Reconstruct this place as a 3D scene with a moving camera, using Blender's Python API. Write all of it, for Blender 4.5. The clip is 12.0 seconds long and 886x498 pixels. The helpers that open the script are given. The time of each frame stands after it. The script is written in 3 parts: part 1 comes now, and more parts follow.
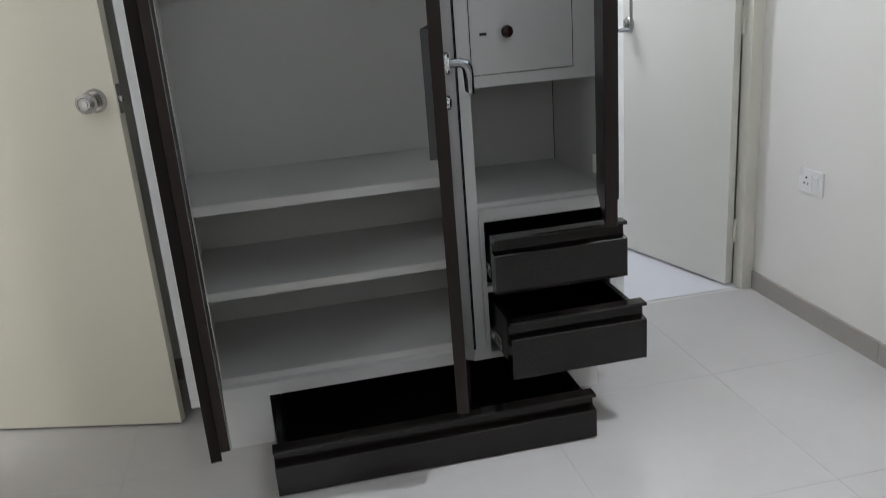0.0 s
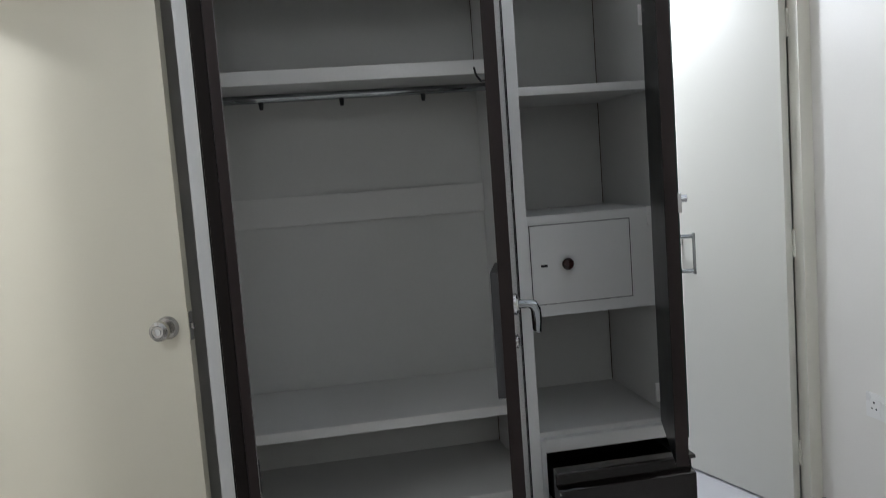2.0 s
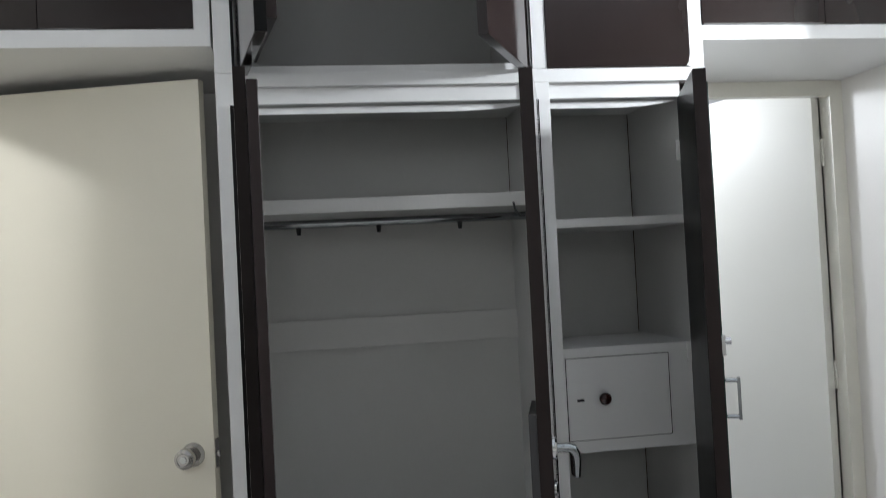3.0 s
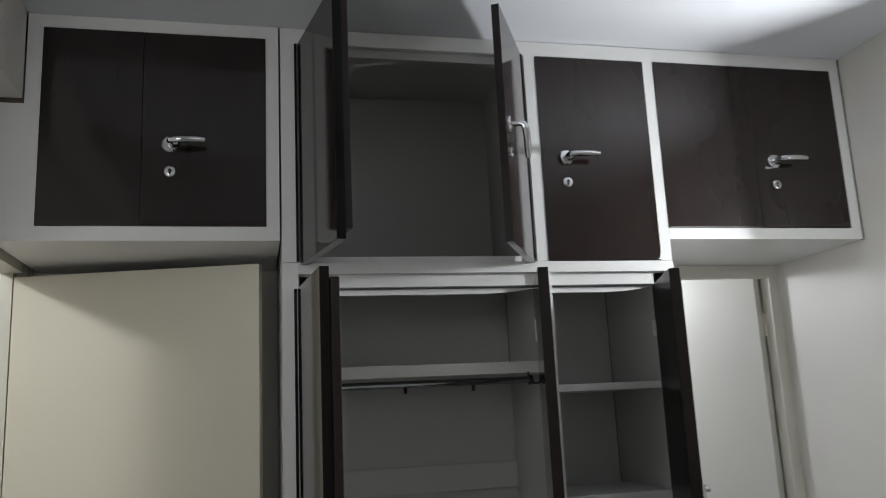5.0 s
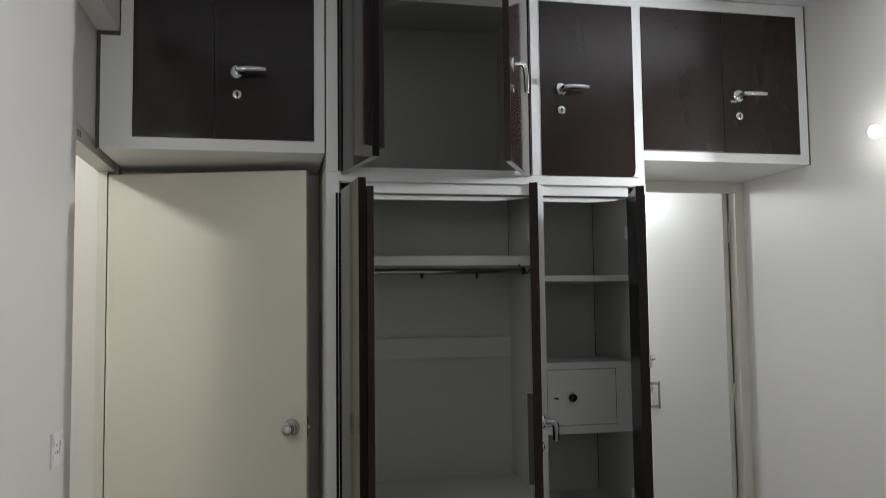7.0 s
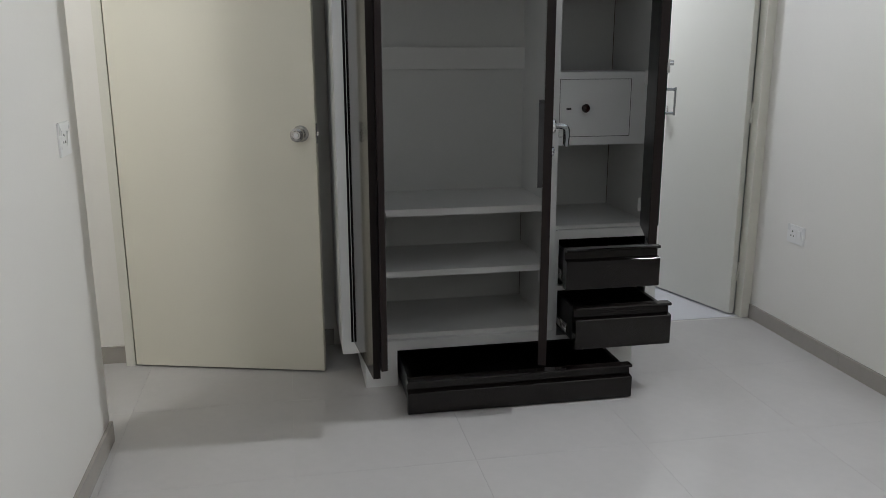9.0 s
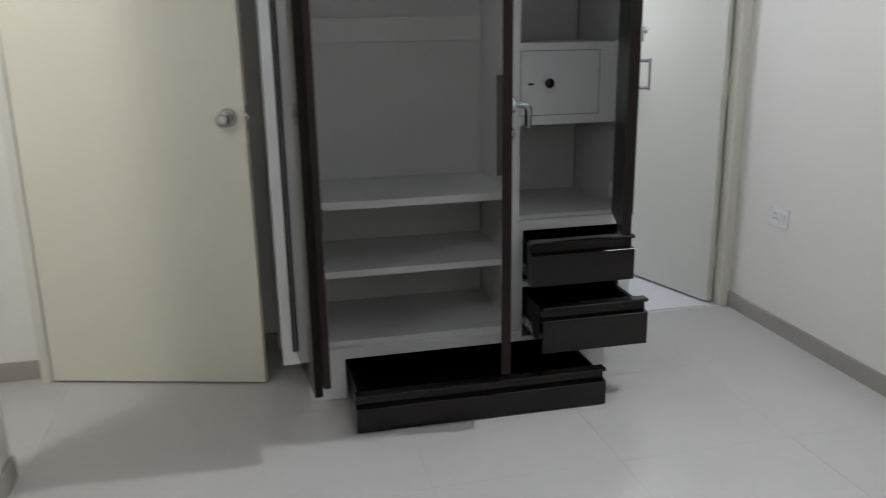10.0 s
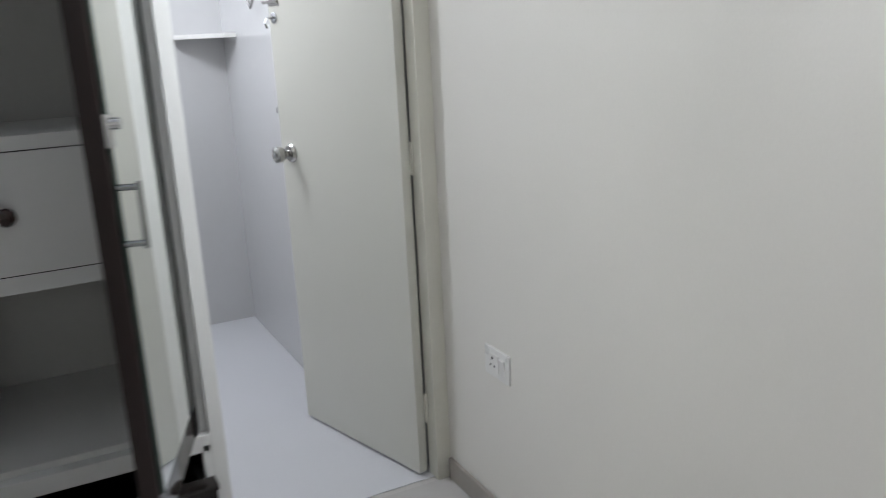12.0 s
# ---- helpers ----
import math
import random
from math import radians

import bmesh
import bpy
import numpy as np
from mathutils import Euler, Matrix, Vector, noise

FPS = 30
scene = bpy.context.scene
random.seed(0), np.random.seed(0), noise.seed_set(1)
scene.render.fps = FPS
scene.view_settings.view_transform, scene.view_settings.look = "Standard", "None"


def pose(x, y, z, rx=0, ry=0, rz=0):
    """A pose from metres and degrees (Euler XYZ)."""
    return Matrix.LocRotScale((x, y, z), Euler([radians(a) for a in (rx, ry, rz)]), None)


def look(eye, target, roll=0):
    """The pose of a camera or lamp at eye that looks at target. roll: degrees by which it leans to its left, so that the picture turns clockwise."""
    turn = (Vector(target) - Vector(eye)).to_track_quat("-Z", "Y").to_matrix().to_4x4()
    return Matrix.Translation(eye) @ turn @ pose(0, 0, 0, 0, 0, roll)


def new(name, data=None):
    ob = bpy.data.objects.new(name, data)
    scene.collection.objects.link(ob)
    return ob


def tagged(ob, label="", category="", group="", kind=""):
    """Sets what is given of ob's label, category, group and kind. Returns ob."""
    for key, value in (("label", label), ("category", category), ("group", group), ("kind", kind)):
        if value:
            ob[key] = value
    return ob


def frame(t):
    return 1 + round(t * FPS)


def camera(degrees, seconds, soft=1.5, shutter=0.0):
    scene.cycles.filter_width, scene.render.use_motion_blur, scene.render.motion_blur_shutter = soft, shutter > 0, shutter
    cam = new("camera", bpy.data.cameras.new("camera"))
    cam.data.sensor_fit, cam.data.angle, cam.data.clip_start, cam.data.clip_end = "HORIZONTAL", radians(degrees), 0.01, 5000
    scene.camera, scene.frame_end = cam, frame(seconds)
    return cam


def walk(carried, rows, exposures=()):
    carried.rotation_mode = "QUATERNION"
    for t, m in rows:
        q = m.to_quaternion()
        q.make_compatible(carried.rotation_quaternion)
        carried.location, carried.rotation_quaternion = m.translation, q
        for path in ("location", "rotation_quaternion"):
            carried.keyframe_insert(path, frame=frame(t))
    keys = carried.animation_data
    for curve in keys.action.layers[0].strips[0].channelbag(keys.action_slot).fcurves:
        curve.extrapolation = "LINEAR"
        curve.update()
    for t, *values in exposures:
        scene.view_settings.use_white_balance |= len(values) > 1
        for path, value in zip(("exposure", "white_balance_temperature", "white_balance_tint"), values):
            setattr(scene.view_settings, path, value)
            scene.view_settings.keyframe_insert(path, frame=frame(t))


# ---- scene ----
cam = camera(57.2, 12.0, soft=0.55, shutter=0.4)
PATH = [
    (0, (0.307, -0.002, 1.265), (0.671, 1.859, 0.631), -4.5),
    (0.5, (0.283, 0.002, 1.299), (0.654, 1.9, 0.786), -4.6),
    (1, (0.262, 0.008, 1.326), (0.616, 1.944, 0.968), -4.4),
    (1.5, (0.265, 0.005, 1.358), (0.596, 1.959, 1.085), -4.3),
    (2, (0.24, 0.027, 1.4), (0.574, 1.989, 1.206), -4.2),
    (2.5, (0.233, 0.05, 1.452), (0.537, 2.024, 1.353), -3.5),
    (3, (0.214, 0.064, 1.495), (0.511, 2.041, 1.539), -2.9),
    (3.5, (0.19, 0.053, 1.553), (0.475, 2.028, 1.694), -2.2),
    (3.7, (0.18, 0.052, 1.559), (0.45, 2.022, 1.768), -2.3),
    (5.3, (-0.139, -0.445, 1.546), (0.384, 1.446, 1.934), -2.8),
    (5.5, (-0.134, -0.507, 1.55), (0.423, 1.384, 1.889), -2.6),
    (6, (-0.13, -0.701, 1.537), (0.288, 1.224, 1.885), -1.8),
    (6.2, (-0.125, -0.772, 1.543), (0.245, 1.163, 1.886), -1.7),
    (6.5, (-0.173, -0.836, 1.513), (0.237, 1.097, 1.818), -1.8),
    (7, (-0.23, -0.954, 1.5), (0.178, 0.999, 1.634), -0.7),
    (7.5, (-0.25, -0.983, 1.477), (0.171, 0.972, 1.447), -0.8),
    (7.7, (-0.27, -0.991, 1.469), (0.158, 0.953, 1.277), 0.0),
    (9.3, (-0.167, -0.837, 1.322), (0.184, 1.072, 0.839), -0.3),
    (9.5, (-0.137, -0.772, 1.337), (0.213, 1.135, 0.845), -0.3),
    (10, (-0.074, -0.568, 1.322), (0.358, 1.31, 0.786), -0.9),
    (10.5, (-0.041, -0.241, 1.332), (0.79, 1.49, 0.774), -3.1),
    (11, (0.267, 0.027, 1.38), (1.277, 1.698, 0.949), -2.6),
    (11.5, (0.632, 0.283, 1.388), (1.554, 1.999, 0.938), -3.4),
    (12, (1.019, 0.604, 1.394), (1.894, 2.326, 0.876), -2.8),
]
EXPOSURES = [(0, 1.17, 6250, 10), (2.5, 1.0, 6210, 10), (3.5, 0.97, 6270, 10), (5.5, 0.11, 6530, 10), (6.5, 0.20, 6560, 10), (7.5, 0.42, 6420, 10), (9.5, 0.77, 6320, 10), (10.5, 0.95, 6290, 10), (11.3, 0.97, 6290, 10), (12, 0.90, 6340, 10)]
walk(cam, [(t, look(eye, target, roll)) for t, eye, target, roll in PATH], EXPOSURES)

# ---- world and lamps ----
world = bpy.data.worlds.new("world")
scene.world = world
world.use_nodes = True
world.node_tree.nodes["Background"].inputs[0].default_value = (0.02, 0.02, 0.022, 1)
world.node_tree.nodes["Background"].inputs[1].default_value = 1.0
scene.view_settings.exposure = 0.0


def lamp(name, place, watts, size, color=(1, 0.96, 0.9)):
    data = bpy.data.lights.new(name, "POINT")
    data.energy, data.shadow_soft_size, data.color = watts, size, color
    ob = new(name, data)
    ob.location = place
    return ob


lamp("wall_lamp_glow", (1.955, 1.69, 2.13), 0.8, 0.03, (0.95, 0.99, 1.0))
lamp("hall_light", (-1.55, 1.28, 2.40), 11.5, 0.07, (0.985, 0.99, 0.955))
lamp("bathroom_light", (1.12, 3.8, 2.15), 17, 0.09, (0.94, 0.97, 1.0))


def area_light(name, place, target, watts, size):
    """A disk-shaped area lamp at place that shines towards target."""
    data = bpy.data.lights.new(name, "AREA")
    data.shape, data.size, data.energy, data.color = "DISK", size, watts, (0.95, 0.978, 1)
    ob = new(name, data)
    ob.matrix_world = look(place, target)
    return ob


area_light("wall_lamp_light", (1.955, 1.69, 2.13), (0.2, 0.5, 2.03), 25, 0.13)
hall_tube = area_light("hall_tube_light", (-1.55, 1.28, 2.40), (-0.4, 1.65, 1.75), 5.2, 0.05)
hall_tube.data.shape, hall_tube.data.size_y, hall_tube.data.color = "RECTANGLE", 0.05, (0.985, 0.99, 0.955)
hall_tube.data.size = 0.5
# Added fill lamp near the side wall; no such source is known there.
area_light("side_fill_light", (-0.82, 0.7, 2.12), (2.0, 2.4, 1.0), 3.6, 0.6)
# Unseen fill lamp behind the camera, added to lift the dim parts.
area_light("rear_fill_light", (0.2, -2.1, 2.30), (0.3, 0.5, 1.3), 2.2, 0.8)


# ---- materials ----
def material(name, color, rough=0.5, metal=0.0, vary=0.06, scale=6.0, fine=60.0, bump=0.05, spec=0.5, dark=None, coat=0.0, stretch=(1, 1, 1), rvary=0.05):
    m = bpy.data.materials.new(name)
    m.use_nodes = True
    nt = m.node_tree
    N, L = nt.nodes, nt.links
    b = N["Principled BSDF"]
    b.inputs["Metallic"].default_value = metal
    b.inputs["Specular IOR Level"].default_value = spec
    b.inputs["Coat Weight"].default_value = coat
    b.inputs["Coat Roughness"].default_value = 0.04
    tc = N.new("ShaderNodeTexCoord")
    mp = N.new("ShaderNodeMapping")
    mp.inputs["Scale"].default_value = stretch
    L.new(tc.outputs["Object"], mp.inputs["Vector"])
    big, small = N.new("ShaderNodeTexNoise"), N.new("ShaderNodeTexNoise")
    big.inputs["Scale"].default_value, small.inputs["Scale"].default_value = scale, fine
    big.inputs["Detail"].default_value, small.inputs["Detail"].default_value = 5, 3
    for n in (big, small):
        L.new(mp.outputs["Vector"], n.inputs["Vector"])
    mix = N.new("ShaderNodeMix")
    mix.data_type = "RGBA"
    add = N.new("ShaderNodeMath")
    add.operation = "MULTIPLY_ADD"
    add.inputs[1].default_value, add.inputs[2].default_value = 0.35, 0.0
    L.new(small.outputs["Fac"], add.inputs[0])
    add2 = N.new("ShaderNodeMath")
    add2.operation = "MULTIPLY_ADD"
    add2.inputs[1].default_value = 0.65
    L.new(big.outputs["Fac"], add2.inputs[0])
    L.new(add.outputs[0], add2.inputs[2])
    ramp = N.new("ShaderNodeMapRange")
    ramp.inputs[1].default_value, ramp.inputs[2].default_value = 0.3, 0.7
    L.new(add2.outputs[0], ramp.inputs[0])
    L.new(ramp.outputs[0], mix.inputs["Factor"])
    low = dark or [c * (1 - 2 * vary) for c in color]
    mix.inputs[6].default_value = (*low, 1)
    mix.inputs[7].default_value = (*color, 1)
    L.new(mix.outputs[2], b.inputs["Base Color"])
    rr = N.new("ShaderNodeMapRange")
    rr.inputs[3].default_value, rr.inputs[4].default_value = max(rough - rvary, 0.02), rough + rvary
    L.new(big.outputs["Fac"], rr.inputs[0])
    L.new(rr.outputs[0], b.inputs["Roughness"])
    if bump:
        bp = N.new("ShaderNodeBump")
        bp.inputs["Strength"].default_value, bp.inputs["Distance"].default_value = bump, 0.002
        L.new(small.outputs["Fac"], bp.inputs["Height"])
        L.new(bp.outputs["Normal"], b.inputs["Normal"])
    return m


WALL = material("wall_paint", (0.762, 0.737, 0.692), 0.42, vary=0.02, scale=1.5, fine=140, bump=0.12)
CEIL = material("ceiling_paint", (0.70, 0.72, 0.755), 0.6, vary=0.02, scale=1.5, fine=120, bump=0.1)
TILE = material("vitrified_tile", (0.505, 0.488, 0.474), 0.10, vary=0.035, scale=3.5, fine=25, bump=0.0, rvary=0.02)
GROUT = material("tile_grout", (0.47, 0.452, 0.435), 0.35)
SKIRT = material("skirting_tile", (0.36, 0.33, 0.30), 0.14, vary=0.04, scale=4, fine=30, bump=0.0)
CREAM = material("cream_door_enamel", (0.68, 0.648, 0.548), 0.33, vary=0.015, scale=2, fine=120, bump=0.06)
PALE_CREAM = material("pale_cream_door_enamel", (0.69, 0.681, 0.622), 0.33, vary=0.015, scale=2, fine=120, bump=0.06)
FRAME = material("cream_frame_enamel", (0.70, 0.68, 0.60), 0.38, vary=0.03, scale=6, fine=90, bump=0.12)
WHITE = material("white_carcass_enamel", (0.74, 0.74, 0.73), 0.34, vary=0.02, scale=3, fine=110, bump=0.08)
# White carcass paint darkened: the wardrobe's inner shade is put into the colour.
INNER = material("shaded_white_interior_enamel", (0.625, 0.625, 0.605), 0.38, vary=0.03, scale=3, fine=110, bump=0.08)
# The same white, darkened further: shade inside the lofts sits in this colour.
LOFT_INNER = material("shaded_white_loft_enamel", (0.43, 0.427, 0.41), 0.38, vary=0.03, scale=3, fine=110, bump=0.08)
# White again, slightly darkened to put shelf shade into the paint.
BOARD = material("shaded_white_shelf_enamel", (0.69, 0.685, 0.665), 0.36, vary=0.03, scale=3, fine=110, bump=0.08)
BROWN = material("brown_laminate", (0.0195, 0.0132, 0.0122), 0.09, vary=0.12, scale=8, fine=14, bump=0.025, spec=0.42, stretch=(1, 1, 0.3), rvary=0.03)
DARK_BROWN = material("blackish_brown_laminate", (0.0115, 0.009, 0.0083), 0.12, vary=0.12, scale=8, fine=14, bump=0.10, spec=0.35, rvary=0.03)
MATT = material("dark_brown_matt_edge", (0.014, 0.0105, 0.0095), 0.5, spec=0.12, vary=0.12, scale=10, fine=80)
WORN = material("pale_worn_edge", (0.22, 0.21, 0.205), 0.4, vary=0.2, scale=30)
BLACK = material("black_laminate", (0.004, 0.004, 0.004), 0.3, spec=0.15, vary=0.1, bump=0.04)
EDGE = material("brown_edge_band", (0.017, 0.0105, 0.0098), 0.42, spec=0.25, vary=0.12, scale=10, fine=80)
STEEL = material("brushed_steel", (0.48, 0.47, 0.455), 0.25, 1.0, vary=0.05, scale=20, fine=200, bump=0.03)
CHROME = material("chrome", (0.58, 0.59, 0.60), 0.07, 1.0, vary=0.02, bump=0)
# Chrome with a lowered base colour that holds the dark surroundings it mirrors.
RAIL = material("chrome_with_dark_reflections", (0.33, 0.35, 0.36), 0.10, 1.0, vary=0.05, bump=0)
MIRROR = material("mirror_silver", (0.86, 0.88, 0.86), 0.015, 1.0, vary=0.0, bump=0, rvary=0.0)
GLASS_EDGE = material("mirror_glass_edge", (0.02, 0.05, 0.04), 0.1, vary=0.1, bump=0)
GREY = material("grey_lock_cover", (0.032, 0.032, 0.034), 0.5, 0.0, vary=0.05)
PLASTIC = material("white_plastic", (0.78, 0.77, 0.75), 0.28, vary=0.01, bump=0)
DARK = material("dark_hole", (0.01, 0.01, 0.01), 0.6, bump=0)
RED = material("dark_red_knob", (0.030, 0.008, 0.006), 0.18, vary=0.1, bump=0)
BATH = material("bathroom_tile", (0.60, 0.598, 0.605), 0.14, vary=0.02, scale=2, fine=30, bump=0)
BATHFLOOR = material("bathroom_floor_tile", (0.66, 0.66, 0.69), 0.3, vary=0.02, scale=3, fine=60, bump=0.05)
FAN = material("brown_fan_enamel", (0.035, 0.016, 0.014), 0.2, vary=0.1, bump=0.02)
DIRT = material("dirty_sealant", (0.13, 0.11, 0.08), 0.7, vary=0.3, scale=20)
RUBBER = material("black_plastic", (0.015, 0.015, 0.016), 0.35, bump=0.02)


# ---- building helpers ----
def box(bm, x0, y0, z0, x1, y1, z1, bevel=0.0):
    vs = [bm.verts.new((x, y, z)) for x in (x0, x1) for y in (y0, y1) for z in (z0, z1)]
    fs = [bm.faces.new([vs[i] for i in q]) for q in ((0, 1, 3, 2), (4, 6, 7, 5), (0, 4, 5, 1), (2, 3, 7, 6), (0, 2, 6, 4), (1, 5, 7, 3))]
    if bevel:
        es = list({e for f in fs for e in f.edges})
        bmesh.ops.bevel(bm, geom=es, offset=bevel, segments=2, affect="EDGES", profile=0.7)
    return bm


def prism(bm, pts, a, b, axis="x"):
    """Extrudes the outline pts from a to b along the axis; pts are (y, z) for x, (x, z) for y, (x, y) for z."""
    def at(p, t):
        return {"x": (t, p[0], p[1]), "y": (p[0], t, p[1]), "z": (p[0], p[1], t)}[axis]
    lo, hi = [bm.verts.new(at(p, a)) for p in pts], [bm.verts.new(at(p, b)) for p in pts]
    bm.faces.new(lo), bm.faces.new(hi[::-1])
    n = len(pts)
    for i in range(n):
        bm.faces.new((lo[i], hi[i], hi[(i + 1) % n], lo[(i + 1) % n]))
    bmesh.ops.recalc_face_normals(bm, faces=bm.faces)
    return bm


def tube_path(bm, pts, radius, sides=12, flat=1.0):
    """A round bar through the points; radius may be a list."""
    pts = [Vector(p) for p in pts]
    rad = radius if isinstance(radius, (list, tuple)) else [radius] * len(pts)
    rings, up = [], None
    for i, p in enumerate(pts):
        d = (pts[min(i + 1, len(pts) - 1)] - pts[max(i - 1, 0)]).normalized()
        if up is None:
            up = d.orthogonal().normalized()
        up = (up - up.project(d)).normalized()
        side = d.cross(up)
        rings.append([bm.verts.new(p + rad[i] * (math.cos(a) * up + math.sin(a) * side * flat)) for a in [2 * math.pi * k / sides for k in range(sides)]])
    for r, s in zip(rings, rings[1:]):
        for k in range(sides):
            bm.faces.new((r[k], r[(k + 1) % sides], s[(k + 1) % sides], s[k]))
    bm.faces.new(rings[0][::-1]), bm.faces.new(rings[-1])
    return bm


def lathe(bm, profile, m=None, sides=28):
    """Turns (radius, height) pairs about z, then moves it by m."""
    start = len(bm.verts)
    rings = [[bm.verts.new((r * math.cos(2 * math.pi * k / sides), r * math.sin(2 * math.pi * k / sides), h)) for k in range(sides)] for r, h in profile]
    for r, s in zip(rings, rings[1:]):
        for k in range(sides):
            bm.faces.new((r[k], r[(k + 1) % sides], s[(k + 1) % sides], s[k]))
    bm.faces.new(rings[0][::-1]), bm.faces.new(rings[-1])
    if m is not None:
        bmesh.ops.transform(bm, matrix=m, verts=[v for r in rings for v in r])
    return bm


def mesh_object(name, bm, mat, smooth=False):
    me = bpy.data.meshes.new(name)
    bmesh.ops.recalc_face_normals(bm, faces=bm.faces)
    bm.to_mesh(me)
    bm.free()
    for m in mat if isinstance(mat, (list, tuple)) else [mat]:
        me.materials.append(m)
    if smooth:
        me.shade_smooth()
        me.set_sharp_from_angle(angle=radians(35))
    return new(name, me)


def part(name, bm, mat, parent, label="", smooth=False, kind=""):
    ob = mesh_object(name, bm, mat, smooth)
    ob.parent = parent
    return tagged(ob, label, kind=kind)


def thing(name, place, label, category, rz=0.0, group=""):
    ob = new(name)
    ob.empty_display_size = 0.1
    ob.matrix_basis = pose(*place, 0, 0, rz)
    return tagged(ob, label, category, group)


def setting(name, boxes, mat, label):
    bm = bmesh.new()
    for b in boxes:
        box(bm, *b)
    return tagged(mesh_object(name, bm, mat), label, kind="structure")


B = bmesh.new

# ---- setting ----
F, BACK = 2.175, 2.72
EAST, WEST, SOUTH, CEILING = 2.08, -0.87, -2.2, 2.80
DOOR_Y0 = 1.89
floor = setting("floor", [(-2.3, SOUTH - 0.1, -0.12, 2.2, 2.735, -0.0012)], GROUT, "glossy beige vitrified tile floor with thin joints")
setting("wall_north", [(-0.97, BACK, 0, 1.32, BACK + 0.1, 2.8), (1.32, BACK, 2.131, 2.08, BACK + 0.1, 2.8), (2.08, BACK, 0, 2.18, BACK + 0.1, 2.8)], WALL, "painted cream-white back wall with a doorway")
setting("wall_east", [(EAST, SOUTH - 0.1, 0, EAST + 0.1, BACK - 0.001, 2.8)], WALL, "satin painted cream-white side wall")
setting("wall_south", [(-0.97, SOUTH - 0.1, 0, EAST, SOUTH, 2.8)], WALL, "painted cream-white wall")
setting("wall_west", [(WEST - 0.1, SOUTH, 0, WEST, DOOR_Y0, 2.8), (WEST - 0.1, DOOR_Y0, 2.115, WEST, BACK - 0.001, 2.8), (-0.9445, 2.69, 0, WEST, BACK - 0.001, 2.115)], WALL, "painted white side wall with an open doorway")
setting("ceiling", [(-0.97, SOUTH - 0.1, CEILING, EAST + 0.1, BACK + 0.1, CEILING + 0.1)], CEIL, "smooth white painted ceiling")
setting("beam", [(WEST + 0.001, SOUTH, 2.520, -0.79, F - 0.004, CEILING - 0.001)], WALL, "plastered white beam under the ceiling")
setting("hall_wall", [(-2.3, 2.67, 0, -0.9455, 2.77, 2.6), (-2.4, 0.2, 0, -2.3, 2.77, 2.6), (-2.3, 0.1, 0, -0.975, 0.2, 2.6)], WALL, "cream-white painted hall walls")
setting("hall_ceiling", [(-2.4, 0.1, 2.6, -0.972, 2.77, 2.7)], CEIL, "white hall ceiling")
# First box is an added block keeping light out of the door's hinge gap.
setting("bathroom_wall", [(2.014, 2.8225, 0, 2.0795, 2.90, 2.131), (0.9, 4.65, 0, 2.05, 4.7, 2.6), (2.08, BACK + 0.102, 0, 2.18, 3.0, 2.6), (1.95, 3.45, 0, 2.05, 4.65, 2.6), (2.05, 3.0, 0, 2.15, 3.55, 2.6), (0.8, BACK + 0.102, 0, 0.9, 4.7, 2.6)], BATH, "glossy white-lilac tiled bathroom walls, with an added block that darkens the hinge gap")
setting("bathroom_ceiling", [(0.8, BACK + 0.102, 2.6, 2.15, 4.7, 2.7)], CEIL, "white bathroom ceiling")
setting("bathroom_floor", [(0.8, 2.738, -0.12, 2.15, 4.7, -0.001)], BATHFLOOR, "white tiled bathroom floor")
setting("baseboard_east", [(EAST - 0.012, SOUTH, 0, EAST - 0.0005, 1.394, 0.072), (EAST - 0.012, 1.397, 0, EAST - 0.0005, 1.994, 0.072), (EAST - 0.012, 1.997, 0, EAST - 0.0005, BACK - 0.02, 0.072)], SKIRT, "glossy taupe tile skirting")
setting("baseboard_west", [(WEST + 0.0005, SOUTH, 0, WEST + 0.013, DOOR_Y0 - 0.002, 0.075)], SKIRT, "glossy taupe tile skirting")
setting("baseboard_hall", [(-2.3, 2.657, 0, -0.946, 2.6695, 0.075)], SKIRT, "glossy taupe tile skirting")
setting("baseboard_north", [(-0.869, BACK - 0.012, 0, -0.04, BACK - 0.0005, 0.075)], SKIRT, "glossy taupe tile skirting")
# door frames
setting("door_frame_west", [(-0.945, 2.612, 0, -0.908, 2.689, 2.114), (-0.908, 2.65, 0, -0.872, 2.689, 2.114), (-0.945, DOOR_Y0 + 0.002, 2.065, -0.876, 2.612, 2.114), (-0.955, DOOR_Y0 + 0.002, 0, -0.93, DOOR_Y0 + 0.03, 2.065)], FRAME, "cream enamelled wooden door frame")
setting("bolt_keeper", [(-0.8755, 1.93, 2.078, -0.8715, 1.955, 2.098), (-0.8755, 1.96, 2.078, -0.8715, 1.97, 2.098)], STEEL, "small steel bolt keeper on the door frame head")
setting("door_frame_north", [(2.031, BACK - 0.012, 0, 2.0795, BACK + 0.05, 2.089), (2.060, BACK + 0.05, 0, 2.0795, BACK + 0.1, 2.13), (1.321, BACK - 0.012, 2.035, 2.031, BACK, 2.089), (1.321, BACK, 2.035, 2.031, BACK + 0.022, 2.13), (2.031, BACK + 0.001, 2.0895, 2.06, BACK + 0.05, 2.13), (1.321, BACK - 0.012, 0, 1.36, BACK + 0.1, 2.035)], FRAME, "cream enamelled wooden door frame, slightly worn")


